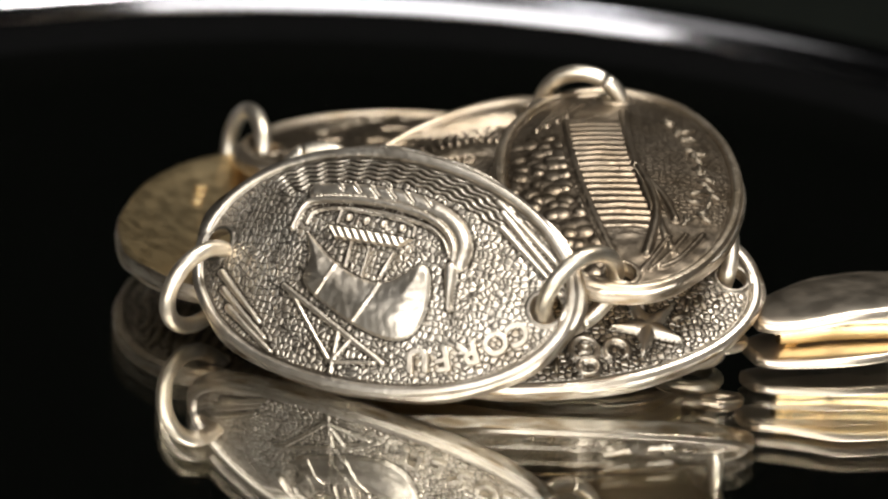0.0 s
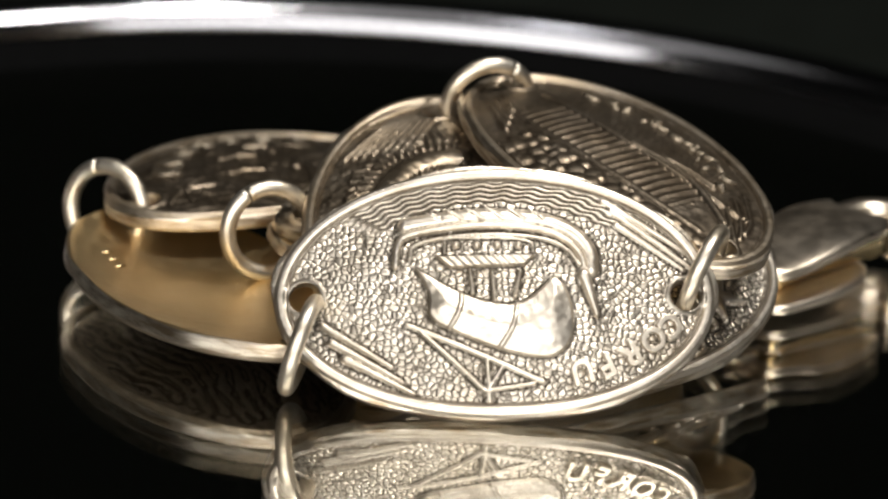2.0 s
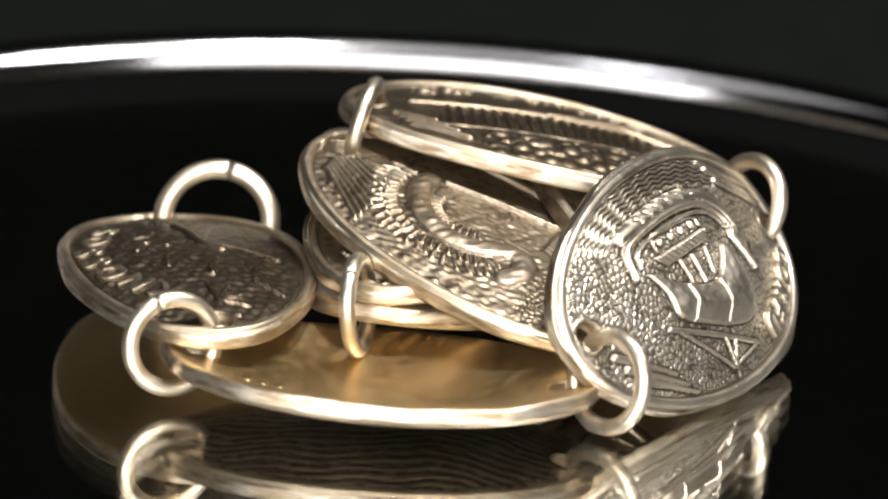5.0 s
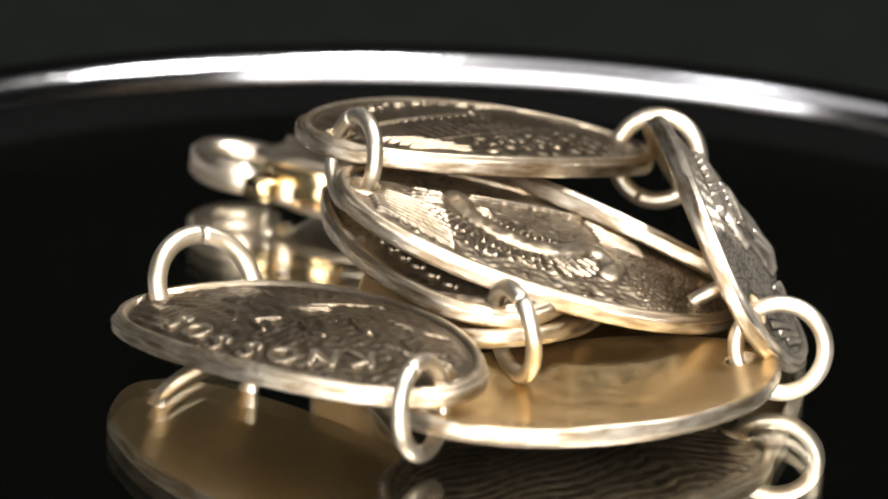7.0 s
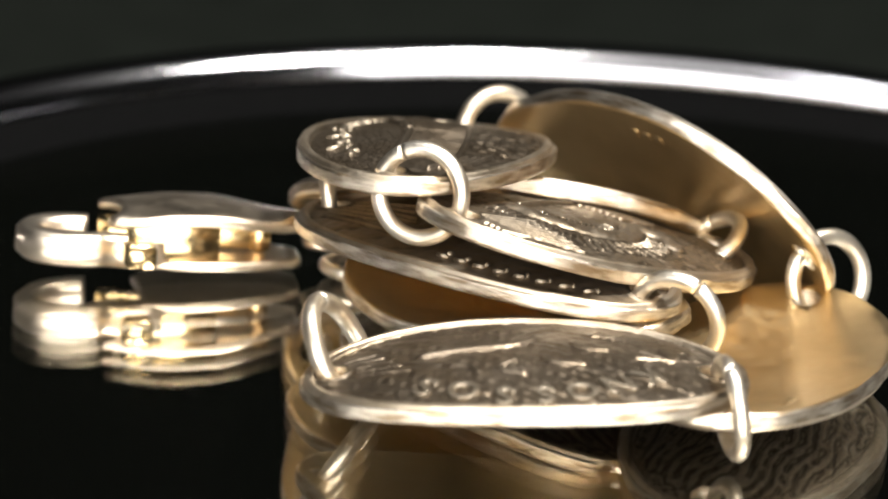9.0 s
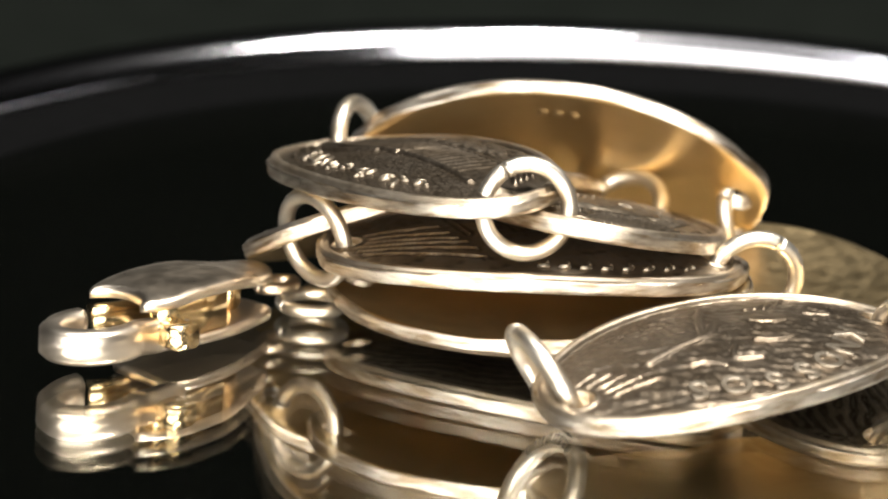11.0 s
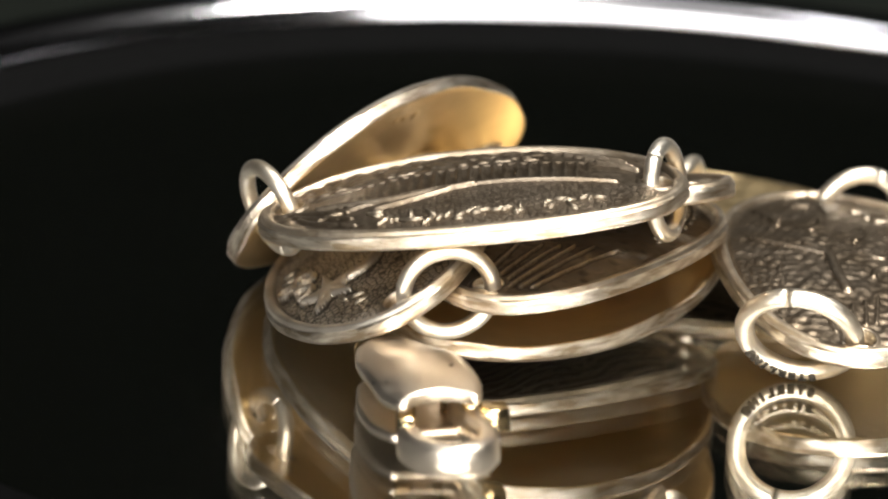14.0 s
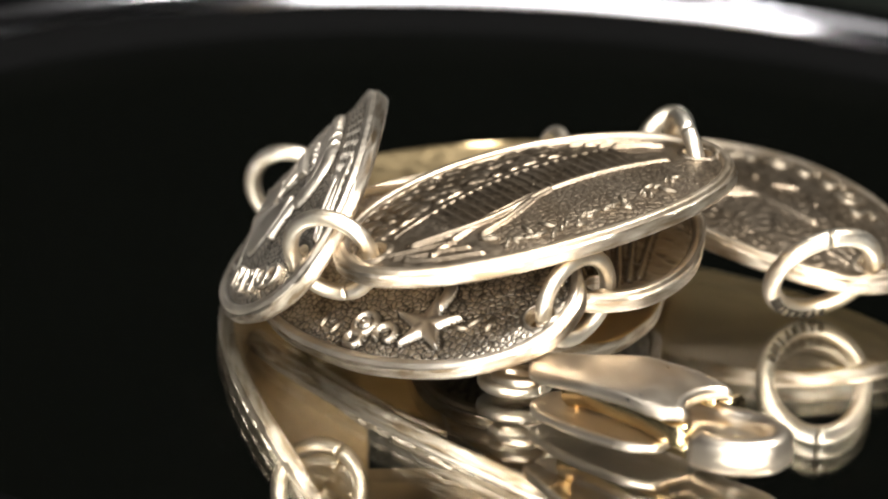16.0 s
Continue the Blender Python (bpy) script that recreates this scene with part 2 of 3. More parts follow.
def relief_ladder(x, y):
    base = 0.04 + 0.03 * grain(x, y, 5, 21)
    up, down = 1.95 + 0.145 * (x + 0.5) - 0.012 * x * x, -0.85 + 0.13 * x - 0.012 * (x - 1) ** 2
    low = step(down - y, 0.1, 0.3) * step(x, -4.5, -3.5)
    base = base * (1 - low) + low * 0.05
    band = step(up - y, 0.05, 0.15) * step(y - down, 0.05, 0.15) * step(x, -6.4, -4.4) * (1 - step(x, 5.2, 5.8))
    rungs = band * (0.016 + 0.10 * (0.5 + 0.5 * np.cos((x + 0.12 * y + 0.04 * grain(x, y, 3, 25)) * 2 * np.pi / 0.56)) ** 2.2)
    rails = np.maximum(0.10 * (np.abs(y - up) < 0.12) * (x < 6.6) * (x > -7.4), 0.2 * np.sqrt(np.clip(1 - ((y - down) / 0.22) ** 2, 0, 1)) * (x < 7) * (x > -7))
    stem = path(x, y, [(-7.2, -1.2), (-4.6, -1.7), (-2.6, -1.7), (0.2, -0.9)], 0.22, 0.26)
    stem = np.maximum(stem, path(x, y, [(-4.2, -2.6), (-2.6, -2.2), (-1.0, -1.4)], 0.2, 0.24))
    leaves = np.maximum.reduce([path(x, y, [(-8.6 + 0.3 * k, -0.9 - 0.5 * k), (-7.2, -1.6 - 0.62 * k), (-5.6 + 0.3 * k, -2.3 - 0.8 * k)], 0.12, 0.17) for k in range(3)])
    knobs = pebbles(x + 0.3, y, 0.74, 0.17, 24) * step(y - up, 0.25, 0.45) * (1 - step(x, 3.0, 3.6))
    fern = np.maximum.reduce([line(x, y, 4.0 + 0.55 * k, 3.9 - 0.5 * k, 6.8 + 0.3 * k, 2.9 - 0.45 * k, 0.15, 0.24, 0.4) for k in range(4)])
    return over(base, rungs, knobs, rails, stem, leaves, fern, struck=0.8 * low)


def relief_bird(x, y):
    base = 0.05 + 0.03 * grain(x, y, 4, 31) + 0.025 * grain(x, y, 9, 32)
    neck = [(-4.3, 1.3), (-4.1, 0.2), (-3.3, -1.0), (-1.9, -1.9), (-0.2, -2.1), (1.2, -1.5), (2.0, -0.5), (2.9, -0.6), (3.5, -1.5), (3.2, -2.4)]
    body = path(x, y, neck, 0.62, 0.26) * (1 + 0.12 * grain(x, y, 7, 35))
    quill = lambda n, f: np.maximum.reduce([f(k / (n - 1)) for k in range(n)])
    arc = lambda u, r: (-1.0 + r * math.cos(3.0 + 2.5 * u), 0.6 + 0.85 * r * math.sin(3.0 + 2.5 * u))
    ruff = quill(24, lambda u: line(x, y, *arc(u, 4.1), *arc(u + 0.015 + 0.01 * math.sin(40 * u), 4.7 + 0.12 * math.sin(23 * u)), 0.09, 0.17))
    ruff2 = quill(24, lambda u: line(x, y, *arc(u, 4.8), *arc(u + 0.02 + 0.012 * math.sin(31 * u), 5.4 + 0.15 * math.sin(17 * u)), 0.10, 0.15))
    inner = quill(13, lambda u: line(x, y, *arc(0.1 + 0.8 * u, 2.3), *arc(0.12 + 0.8 * u, 1.8), 0.09, 0.2))
    comb = quill(12, lambda u: line(x, y, -3.6 + 5.0 * u, 1.6 + 1.6 * u, -1.8 + 5.2 * u, 2.1 + 1.9 * u, 0.16, 0.26, 0.5))
    tail = quill(8, lambda u: line(x, y, -8.7 + 0.6 * u, 0.2 - 2.2 * u, -4.9 + 0.4 * u, -1.0 - 3.2 * u, 0.15, 0.2, 0.5))
    wing = quill(8, lambda u: line(x, y, 2.2 + 0.7 * u, 3.6 - 2.6 * u, 4.2 + 0.9 * u, 3.3 - 2.6 * u, 0.15, 0.22, 0.5))
    return over(base, ruff2, ruff, inner, comb, tail, wing, body, struck=step(x + 0.25 * y, 3.4, 4.2))


def relief_letters(x, y):
    base = 0.04 + 0.03 * grain(x, y, 5, 41)
    fan = np.maximum.reduce([line(x, y, -9 + 0.2 * k, 0.6 - 0.5 * k, -4.4 + 0.4 * k, 0.9 - 0.85 * k + 0.2 * math.sin(5 * k), 0.15, 0.17, 0.4) for k in range(6)])
    fan2 = np.maximum.reduce([line(x, y, -4 + 1.1 * k, 2.6, -3.0 + 1.2 * k, -0.4 + 0.4 * math.sin(7 * k), 0.15, 0.16, 0.4) for k in range(9)])
    return over(base, fan, fan2)


def relief_star(x, y):
    base = 0.05 + 0.02 * grain(x, y, 3, 51)
    star = np.maximum.reduce([line(x, y, -3.9, 2.75, -3.9 + 1.75 * math.cos(a), 2.75 + 1.6 * math.sin(a), 0.62, 0.40, 0.85) for a in [1.256 + k * 1.2566 for k in range(5)]])
    crown = path(x, y, [(-3.7, 1.6), (-3.6, 0.6), (-2.8, 0.0), (-1.2, -0.2)], 0.34, 0.42)
    loop = lambda cx, cy, r: 0.34 * np.sqrt(np.clip(1 - ((np.hypot(x - cx, y - cy) - r) / 0.16) ** 2, 0, 1))
    loops = np.maximum.reduce([loop(-0.6, 3.8, 0.62), loop(-0.6, 3.8, 0.2), loop(-0.6, 4.75, 0.45) * (y > 4.2), loop(-2.1, 4.0, 0.55) * (y < 4.4)])
    arcs = np.maximum.reduce([line(x, y, 5.6 + 0.4 * k, 2.9 - 0.8 * k, 8.8, 1.2 - 0.7 * k, 0.17, 0.22, 0.4) for k in range(4)])
    return over(base, crown, star, loops, arcs, struck=1.0)


def relief_figure(x, y):
    base = 0.05 + 0.04 * grain(x, y, 6, 61) + 0.05 * np.clip(grain(x + y, y, 2.2, 64), 0, 1)
    limb = lambda pts, w, h: path(x, y, pts, w, h)
    body = np.maximum(limb([(4.6, -0.2), (2.6, -0.6), (0.6, -0.7), (-0.3, -1.6)], 0.30, 0.24), limb([(0.9, -0.9), (-0.2, -2.6), (-1.5, -4.1)], 0.22, 0.2))
    legs = np.maximum.reduce([limb([(-0.9, 0.8), (-1.6, 1.3), (-2.7, 1.3)], 0.17, 0.2), limb([(2.0, 2.2), (2.4, 1.4), (3.2, 1.2)], 0.16, 0.18), limb([(0.4, 0.9), (1.4, 1.9), (0.0, 2.4)], 0.16, 0.18), limb([(-2.2, -1.2), (-2.9, -0.6), (-3.8, -0.6)], 0.17, 0.2)])
    veg = np.maximum.reduce([line(x, y, -6.0 + 0.5 * k, -3.6 + 0.2 * k, -4.6 + 0.5 * k, -2.4 - 0.1 * k, 0.14, 0.17, 0.4) for k in range(4)])
    veg2 = np.maximum.reduce([line(x, y, 5.2 + 0.4 * k, 1.2 - 0.65 * k, 7.4 + 0.2 * k, 0.9 - 0.5 * k, 0.12, 0.15, 0.3) for k in range(5)])
    scrub = pebbles(x, y + 0.2, 0.45, 0.11, 63) * step(-y - 0.05 * x, 2.8, 3.1) * step(x, 0.4, 1.0)
    palm = np.maximum.reduce([line(x, y, -6.8, -0.4, -6.8 + 1.7 * math.cos(a), -0.4 + 1.5 * math.sin(a), 0.13, 0.18, 0.5) for a in (-2.6, -1.9, -1.2, -0.5, 0.2)])
    return over(base, veg, veg2, scrub, palm, legs, body, struck=0.15)


def relief_waves(x, y):
    base = 0.075 + 0.02 * grain(x, y, 4, 71)
    k = y / 0.62 + 0.6 * np.sin(x * 0.5) + 0.5 * grain(x, y, 0.9, 72) + 0.1 * grain(x, y, 4.0, 73)
    m = 1 - step(np.hypot(x / HALF_A, y / HALF_B), 0.8, 0.9)
    return base + m * 0.055 * (0.5 + 0.5 * np.cos(k * 2 * np.pi)) ** 2, 0 * x


# ---- the bracelet ----
bracelet = new("bracelet")
tagged(bracelet, "silver souvenir bracelet of oval relief medallions, heaped on a mirror", "bracelet")
HOLE = 8.75


def surface(x, y, bend, dome):
    return bend * ((x / HALF_A) ** 2 - 0.5) + dome * (1 - (x / HALF_A) ** 2 - (y / HALF_B) ** 2)


def medallion(label, place, x_axis, z_axis, bend, relief, dome=0.75, nr=100, na=400, size=1.0, dull=0.42, metal_front=None):
    """Domed oval plate with a struck front, a worn edge, a plain gilt back and a hole at each end."""
    rr = np.concatenate([np.linspace(0.0, 0.86, nr)[1:], np.linspace(0.86, 1.0, 26)[1:]])
    an = np.linspace(0, 2 * np.pi, na, endpoint=False)
    R, A = np.meshgrid(rr, an, indexing="ij")
    X, Y = HALF_A * R * np.cos(A), HALF_B * R * np.sin(A)
    rad = np.hypot(X / HALF_A, Y / HALF_B)
    gap = np.hypot(X, Y) * (1 - rad) / np.maximum(rad, 1e-6)
    field = step(gap, 0.62, 0.78)
    near = np.minimum(np.hypot(X - HOLE, Y), np.hypot(X + HOLE, Y))
    field = field * step(near, 0.85, 1.05)
    collar = 0.16 * (1 - step(np.abs(near - 0.8), 0.05, 0.2))
    hgt, struck = relief(X, Y)
    hgt, struck = hgt * field, struck * field
    raised = (struck < 0.02) & (hgt > 0.09)
    foot = raised.copy()
    for shift in (1, 2, 3):
        for axis in (0, 1):
            foot |= np.roll(raised, shift, axis) | np.roll(raised, -shift, axis)
    # darker in low relief and at the foot of raised shapes, with dull as floor
    darken = np.maximum(np.clip(1.0 - hgt / 0.06, 0, 1) * 0.8, dull * (1 - 0.6 * step(hgt, 0.22, 0.42)))
    darken = np.where(foot & ~raised, np.maximum(darken, 0.85), darken) * np.maximum(field, step(gap, 0.5, 0.62) * 0.8)
    Z = surface(X, Y, bend, dome) + hgt + lip(X, Y) + collar - 0.30
    verts = [(0, 0, (float(surface(0.0, 0.0, bend, dome)) - 0.25) * MM)]
    verts += list(zip((X * MM).ravel(), (Y * MM).ravel(), (Z * MM).ravel()))
    attr = [0.3] + darken.ravel().tolist()
    bare = [float(struck[0, 0])] + struck.ravel().tolist()
    n = len(rr)
    at = lambda i, j: 1 + i * na + j % na
    faces = [(0, at(0, j), at(0, j + 1)) for j in range(na)]
    for i in range(n - 1):
        faces += [(at(i, j), at(i + 1, j), at(i + 1, j + 1), at(i, j + 1)) for j in range(na)]
    mats = [0] * len(faces)
    # side: two uneven steps with rounded corners, then the back
    rng = np.random.default_rng(len(label))
    wob = 0.03 * np.sin(an * 5 + rng.random() * 6) + 0.02 * np.sin(an * 11 + 1)
    rows = [(1.008, -0.16, 1), (1.012, -0.30, 1), (1.006, -0.44, 1), (1.010, -0.58, 1), (1.006, -0.74, 1), (0.996, -0.84, 1), (0.975, -0.88, 2), (0.93, -0.88, 2)]
    rows += [(s, -0.88, 2) for s in np.linspace(0.86, 0.06, 16)]
    prev = n - 1
    for s, dz, mi in rows:
        k = 1 + (0.35 * wob if mi == 1 else 0)
        x, y = HALF_A * s * np.cos(an) * k, HALF_B * s * np.sin(an) * k
        z = surface(HALF_A * min(s, 1) * np.cos(an), HALF_B * min(s, 1) * np.sin(an), bend, dome) + dz + (wob if mi == 1 else 0)
        verts += list(zip(x * MM, y * MM, z * MM))
        attr += [0.0] * na
        prev += 1
        faces += [(at(prev - 1, j), at(prev, j), at(prev, j + 1), at(prev - 1, j + 1)) for j in range(na)]
        mats += [mi] * na
    verts.append((0, 0, (float(surface(0.0, 0.0, bend, dome)) - 0.88) * MM))
    attr.append(0.0)
    last = len(verts) - 1
    faces += [(at(prev, j), last, at(prev, j + 1)) for j in range(na)]
    mats += [2] * na
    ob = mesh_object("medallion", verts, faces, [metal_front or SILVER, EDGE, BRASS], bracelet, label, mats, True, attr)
    ground = ob.data.attributes.new("struck", "FLOAT", "POINT")
    ground.data.foreach_set("value", bare + [0.0] * (len(verts) - len(bare)))
    drill(ob)
    ob.matrix_basis = Matrix.Translation(Vector(place) * MM) @ axes(x_axis, z_axis).to_4x4()
    for v in ob.data.vertices:
        v.co *= size
    return ob


def drill(ob):
    """Cut the two round holes for the jump rings."""
    bm = bmesh.new()
    for sx in (-1, 1):
        bmesh.ops.create_cone(bm, cap_ends=True, segments=28, radius1=0.72 * MM, radius2=0.72 * MM, depth=6 * MM, matrix=Matrix.Translation((sx * HOLE * MM, 0, 0)))
    me = bpy.data.meshes.new("drill")
    bm.to_mesh(me)
    bm.free()
    me.materials.append(EDGE)
    tool = new("drill", me)
    mod = ob.modifiers.new("holes", "BOOLEAN")
    mod.operation, mod.solver, mod.object = "DIFFERENCE", "EXACT", tool
    done = bpy.data.meshes.new_from_object(ob.evaluated_get(bpy.context.evaluated_depsgraph_get()))
    ob.modifiers.clear()
    old, ob.data = ob.data, done
    done.name = "medallion"
    bpy.data.meshes.remove(old)
    bpy.data.objects.remove(tool)
    bpy.data.meshes.remove(me)


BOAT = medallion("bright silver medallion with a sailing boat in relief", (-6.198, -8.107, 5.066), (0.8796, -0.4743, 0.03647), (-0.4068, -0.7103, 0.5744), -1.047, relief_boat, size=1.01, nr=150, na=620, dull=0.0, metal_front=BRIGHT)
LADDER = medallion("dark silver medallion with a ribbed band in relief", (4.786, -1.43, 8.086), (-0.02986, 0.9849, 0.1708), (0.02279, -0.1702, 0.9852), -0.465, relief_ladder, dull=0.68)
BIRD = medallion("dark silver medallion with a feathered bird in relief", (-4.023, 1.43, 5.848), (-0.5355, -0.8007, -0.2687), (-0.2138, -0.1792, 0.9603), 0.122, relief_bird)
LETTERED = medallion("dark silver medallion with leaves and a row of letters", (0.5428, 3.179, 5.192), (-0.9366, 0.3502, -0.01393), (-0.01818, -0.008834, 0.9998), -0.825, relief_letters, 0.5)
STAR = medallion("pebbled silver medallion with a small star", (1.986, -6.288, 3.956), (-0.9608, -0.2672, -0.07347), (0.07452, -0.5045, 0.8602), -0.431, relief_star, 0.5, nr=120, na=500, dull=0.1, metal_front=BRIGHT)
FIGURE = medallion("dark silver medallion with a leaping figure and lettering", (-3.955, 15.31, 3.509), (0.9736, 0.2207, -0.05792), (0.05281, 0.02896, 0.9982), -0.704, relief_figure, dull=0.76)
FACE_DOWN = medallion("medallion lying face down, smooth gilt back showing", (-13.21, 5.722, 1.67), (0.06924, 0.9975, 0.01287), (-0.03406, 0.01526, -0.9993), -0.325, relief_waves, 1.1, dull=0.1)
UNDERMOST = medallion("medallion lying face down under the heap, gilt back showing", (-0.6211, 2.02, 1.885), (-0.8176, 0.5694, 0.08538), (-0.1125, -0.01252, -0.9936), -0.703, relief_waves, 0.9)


# ---- jump rings ----
def jump_ring(place, normal, cut=0.0, major=2.08, minor=0.40, label=""):
    n1, n2 = 72, 18
    verts, faces = [], []
    gap = 0.02
    for i in range(n1 + 1):
        a = gap + (2 * math.pi - 2 * gap) * i / n1
        for j in range(n2):
            b = 2 * math.pi * j / n2
            r = major + minor * math.cos(b)
            verts.append((r * math.cos(a) * MM, r * math.sin(a) * MM, minor * 0.96 * math.sin(b) * MM))
    for i in range(n1):
        for j in range(n2):
            a, b = i * n2 + j, i * n2 + (j + 1) % n2
            faces.append((a, a + n2, b + n2, b))
    faces.append(tuple(range(n2)))
    faces.append(tuple(n1 * n2 + j for j in reversed(range(n2))))
    ob = mesh_object("jump_ring", verts, faces, [WIRE], bracelet, label)
    z = Vector(normal).normalized()
    x = Vector((0, 0, 1)).cross(z) if abs(z.z) < 0.95 else Vector((1, 0, 0))
    ob.matrix_basis = Matrix.Translation(Vector(place) * MM) @ axes(x, z).to_4x4() @ pose(0, 0, 0, 0, 0, cut)
    return ob


jump_ring((-14.55, -4.742, 2.717), (0.7074, -0.6656, -0.2376), 40)
jump_ring((-13.57, 15.31, 2.96), (0.8907, 0.4327, -0.1392), 70)
jump_ring((3.211, -11.18, 5.828), (-0.629, 0.717, 0.3006), 250)
jump_ring((3.011, 7.45, 8.635), (0.178, 0.9661, 0.1869), 120)
jump_ring((-9.382, 6.995, 3.898), (0.1941, 0.9749, -0.1091), 60)
jump_ring((9.594, -1.612, 4.819), (0.9427, 0.3085, -0.1271), 200)
jump_ring((-8.33, -5.29, 3.4), (0.55, 0.25, 0.8), 150)
jump_ring((8.54, -3.92, 0.66), (0.076, -0.025, 0.997), 10, 1.45, 0.36, "small ring that holds the clasp")
END_RING = jump_ring((4.784, 14.39, 2.784), (0.8561, -0.02525, -0.5163), 100, 2.62, 0.46, "open end ring stamped with small letters")


# ---- lettering ----
def letter(char, parent, m, size, depth, material, name="letter"):
    cu = bpy.data.curves.new(name, "FONT")
    cu.body, cu.size, cu.extrude, cu.bevel_depth, cu.bevel_resolution = char, size * MM, depth * MM, 0.05 * MM, 1
    cu.align_x, cu.align_y, cu.resolution_u, cu.offset = "CENTER", "CENTER", 4, 0.02 * MM
    tmp = new(name, cu)
    me = bpy.data.meshes.new_from_object(tmp.evaluated_get(bpy.context.evaluated_depsgraph_get()))
    bpy.data.objects.remove(tmp)
    me.name = name
    me.materials.clear()
    me.materials.append(material)
    ob = new(name, me)
    ob.parent, ob.matrix_basis = parent, m
    return ob


def on_face(x, y, turn, bend, dome, lift=0.0):
    """Pose on the domed front of a medallion, text upright along turn degrees."""
    e = 0.05
    z = float(surface(x, y, bend, dome))
    n = Vector((-(surface(x + e, y, bend, dome) - z) / e, -(surface(x, y + e, bend, dome) - z) / e, 1)).normalized()
    d = Vector((math.cos(radians(turn)), math.sin(radians(turn)), 0))
    return Matrix.Translation(Vector((x, y, z - 0.30 + lift)) * MM) @ axes(d - n * d.dot(n), n).to_4x4()


for char, x, y, turn in (("C", 8.0, -1.5, 222), ("O", 7.15, -2.2, 217), ("R", 6.1, -2.95, 211), ("F", 4.98, -3.5, 205), ("U", 3.82, -3.82, 195)):
    letter(char, BOAT, on_face(x, y, turn, -1.047, 0.75, 0.27), 1.5, 0.12, BRIGHT)
for char, x, y, turn in (("K", -5.6, 1.9, 40), ("N", -4.2, 3.0, 31), ("O", -2.6, 3.9, 18), ("S", -0.95, 4.35, 7), ("S", 0.85, 4.45, -3), ("O", 2.7, 3.8, -14), ("S", 4.4, 3.2, -26)):
    letter(char, FIGURE, on_face(x, y, turn, -0.704, 0.75, 0.05), 1.9, 0.10, WORN)
for k, char in enumerate("STERLING"):
    a = radians(184 - 10.5 * k)
    out = Vector((math.cos(a), math.sin(a), 0))
    m = Matrix.Translation((out * 2.60 + Vector((0, 0, 0.43))) * MM) @ axes(Vector((out.y, -out.x, 0)), Vector((0, 0, 1))).to_4x4()
    letter(char, END_RING, m, 0.54, 0.01, STRUCK)


def bar_mark(parent, m, w, h, d, material):
    bm = bmesh.new()
    bmesh.ops.create_cube(bm, size=1.0, matrix=Matrix.Diagonal((w * MM, h * MM, d * MM, 1)))
    bmesh.ops.bevel(bm, geom=bm.edges[:], offset=0.25 * min(w, h, d) * MM, segments=2, affect="EDGES")
    ob = part("mark", bm, material, parent)
    ob.matrix_basis = m
    return ob


# worn lettering that cannot be read, as bars
rng = random.Random(5)
for k in range(11):
    x = -4.3 + 1.02 * k
    y = -4.15 + 0.042 * x * x
    for q in range(3):
        bar_mark(LADDER, on_face(x + rng.uniform(-0.35, 0.35), y + rng.uniform(-0.4, 0.4), rng.uniform(0, 180), -0.465, 0.75, 0.06), rng.uniform(0.5, 0.95), 0.2, 0.24, WORN)
for k in range(8):
    x = 0.2 + 1.0 * k
    y = -4.3 + 0.05 * max(0, x - 1) ** 2
    bar_mark(LETTERED, on_face(x, y, 8 * k, -0.825, 0.5, 0.08), 0.62, 0.22, 0.22, WORN)
    bar_mark(LETTERED, on_face(x + 0.2, y + 0.4, 8 * k + 80, -0.825, 0.5, 0.08), 0.45, 0.2, 0.22, WORN)
for x, y, t in ((-5.6, 2.3, 20), (-6.1, 1.7, 70), (-6.9, 1.5, 100), (0.9, 4.4, 80), (1.9, 4.2, 100)):
    bar_mark(STAR, on_face(x, y, t, -0.431, 0.5, 0.12), 0.9, 0.24, 0.26, WORN)
# hallmark struck into the back of two medallions
for owner, x, y in ((FACE_DOWN, 4.4, -2.8), (BOAT, -0.5, 4.0)):
    for k in range(3):
        z = float(surface(x + 0.75 * k, y, -0.325 if owner is FACE_DOWN else -1.047, 1.1 if owner is FACE_DOWN else 0.75)) - 0.89
        bar_mark(owner, Matrix.Translation(Vector((x + 0.75 * k, y, z)) * MM), 0.5, 0.62, 0.04, BRASS)

# ---- the clasp ----
def sweep(path_pts, w, z0, z1, bev=0.12):
    """A bar of rounded rectangular section along a flat path, mm."""
    bm = bmesh.new()
    sec = [(-w / 2 + bev, z0), (w / 2 - bev, z0), (w / 2, z0 + bev), (w / 2, z1 - bev), (w / 2 - bev, z1), (-w / 2 + bev, z1), (-w / 2, z1 - bev), (-w / 2, z0 + bev)]
    rings = []
    for i, (px, py) in enumerate(path_pts):
        q0, q1 = path_pts[max(0, i - 1)], path_pts[min(len(path_pts) - 1, i + 1)]
        d = Vector((q1[0] - q0[0], q1[1] - q0[1])).normalized()
        rings.append([bm.verts.new(((px - d.y * a) * MM, (py + d.x * a) * MM, z * MM)) for a, z in sec])
    for r0, r1 in zip(rings, rings[1:]):
        for k in range(8):
            bm.faces.new((r0[k], r0[(k + 1) % 8], r1[(k + 1) % 8], r1[k]))
    bm.faces.new(rings[0][::-1])
    bm.faces.new(rings[-1])
    bmesh.ops.recalc_face_normals(bm, faces=bm.faces[:])
    return bm


def half_width(x):
    return 1.35 + 1.25 * math.sin(min(1.0, max(0.0, (x + 0.2) / 5.2)) * math.pi / 2)


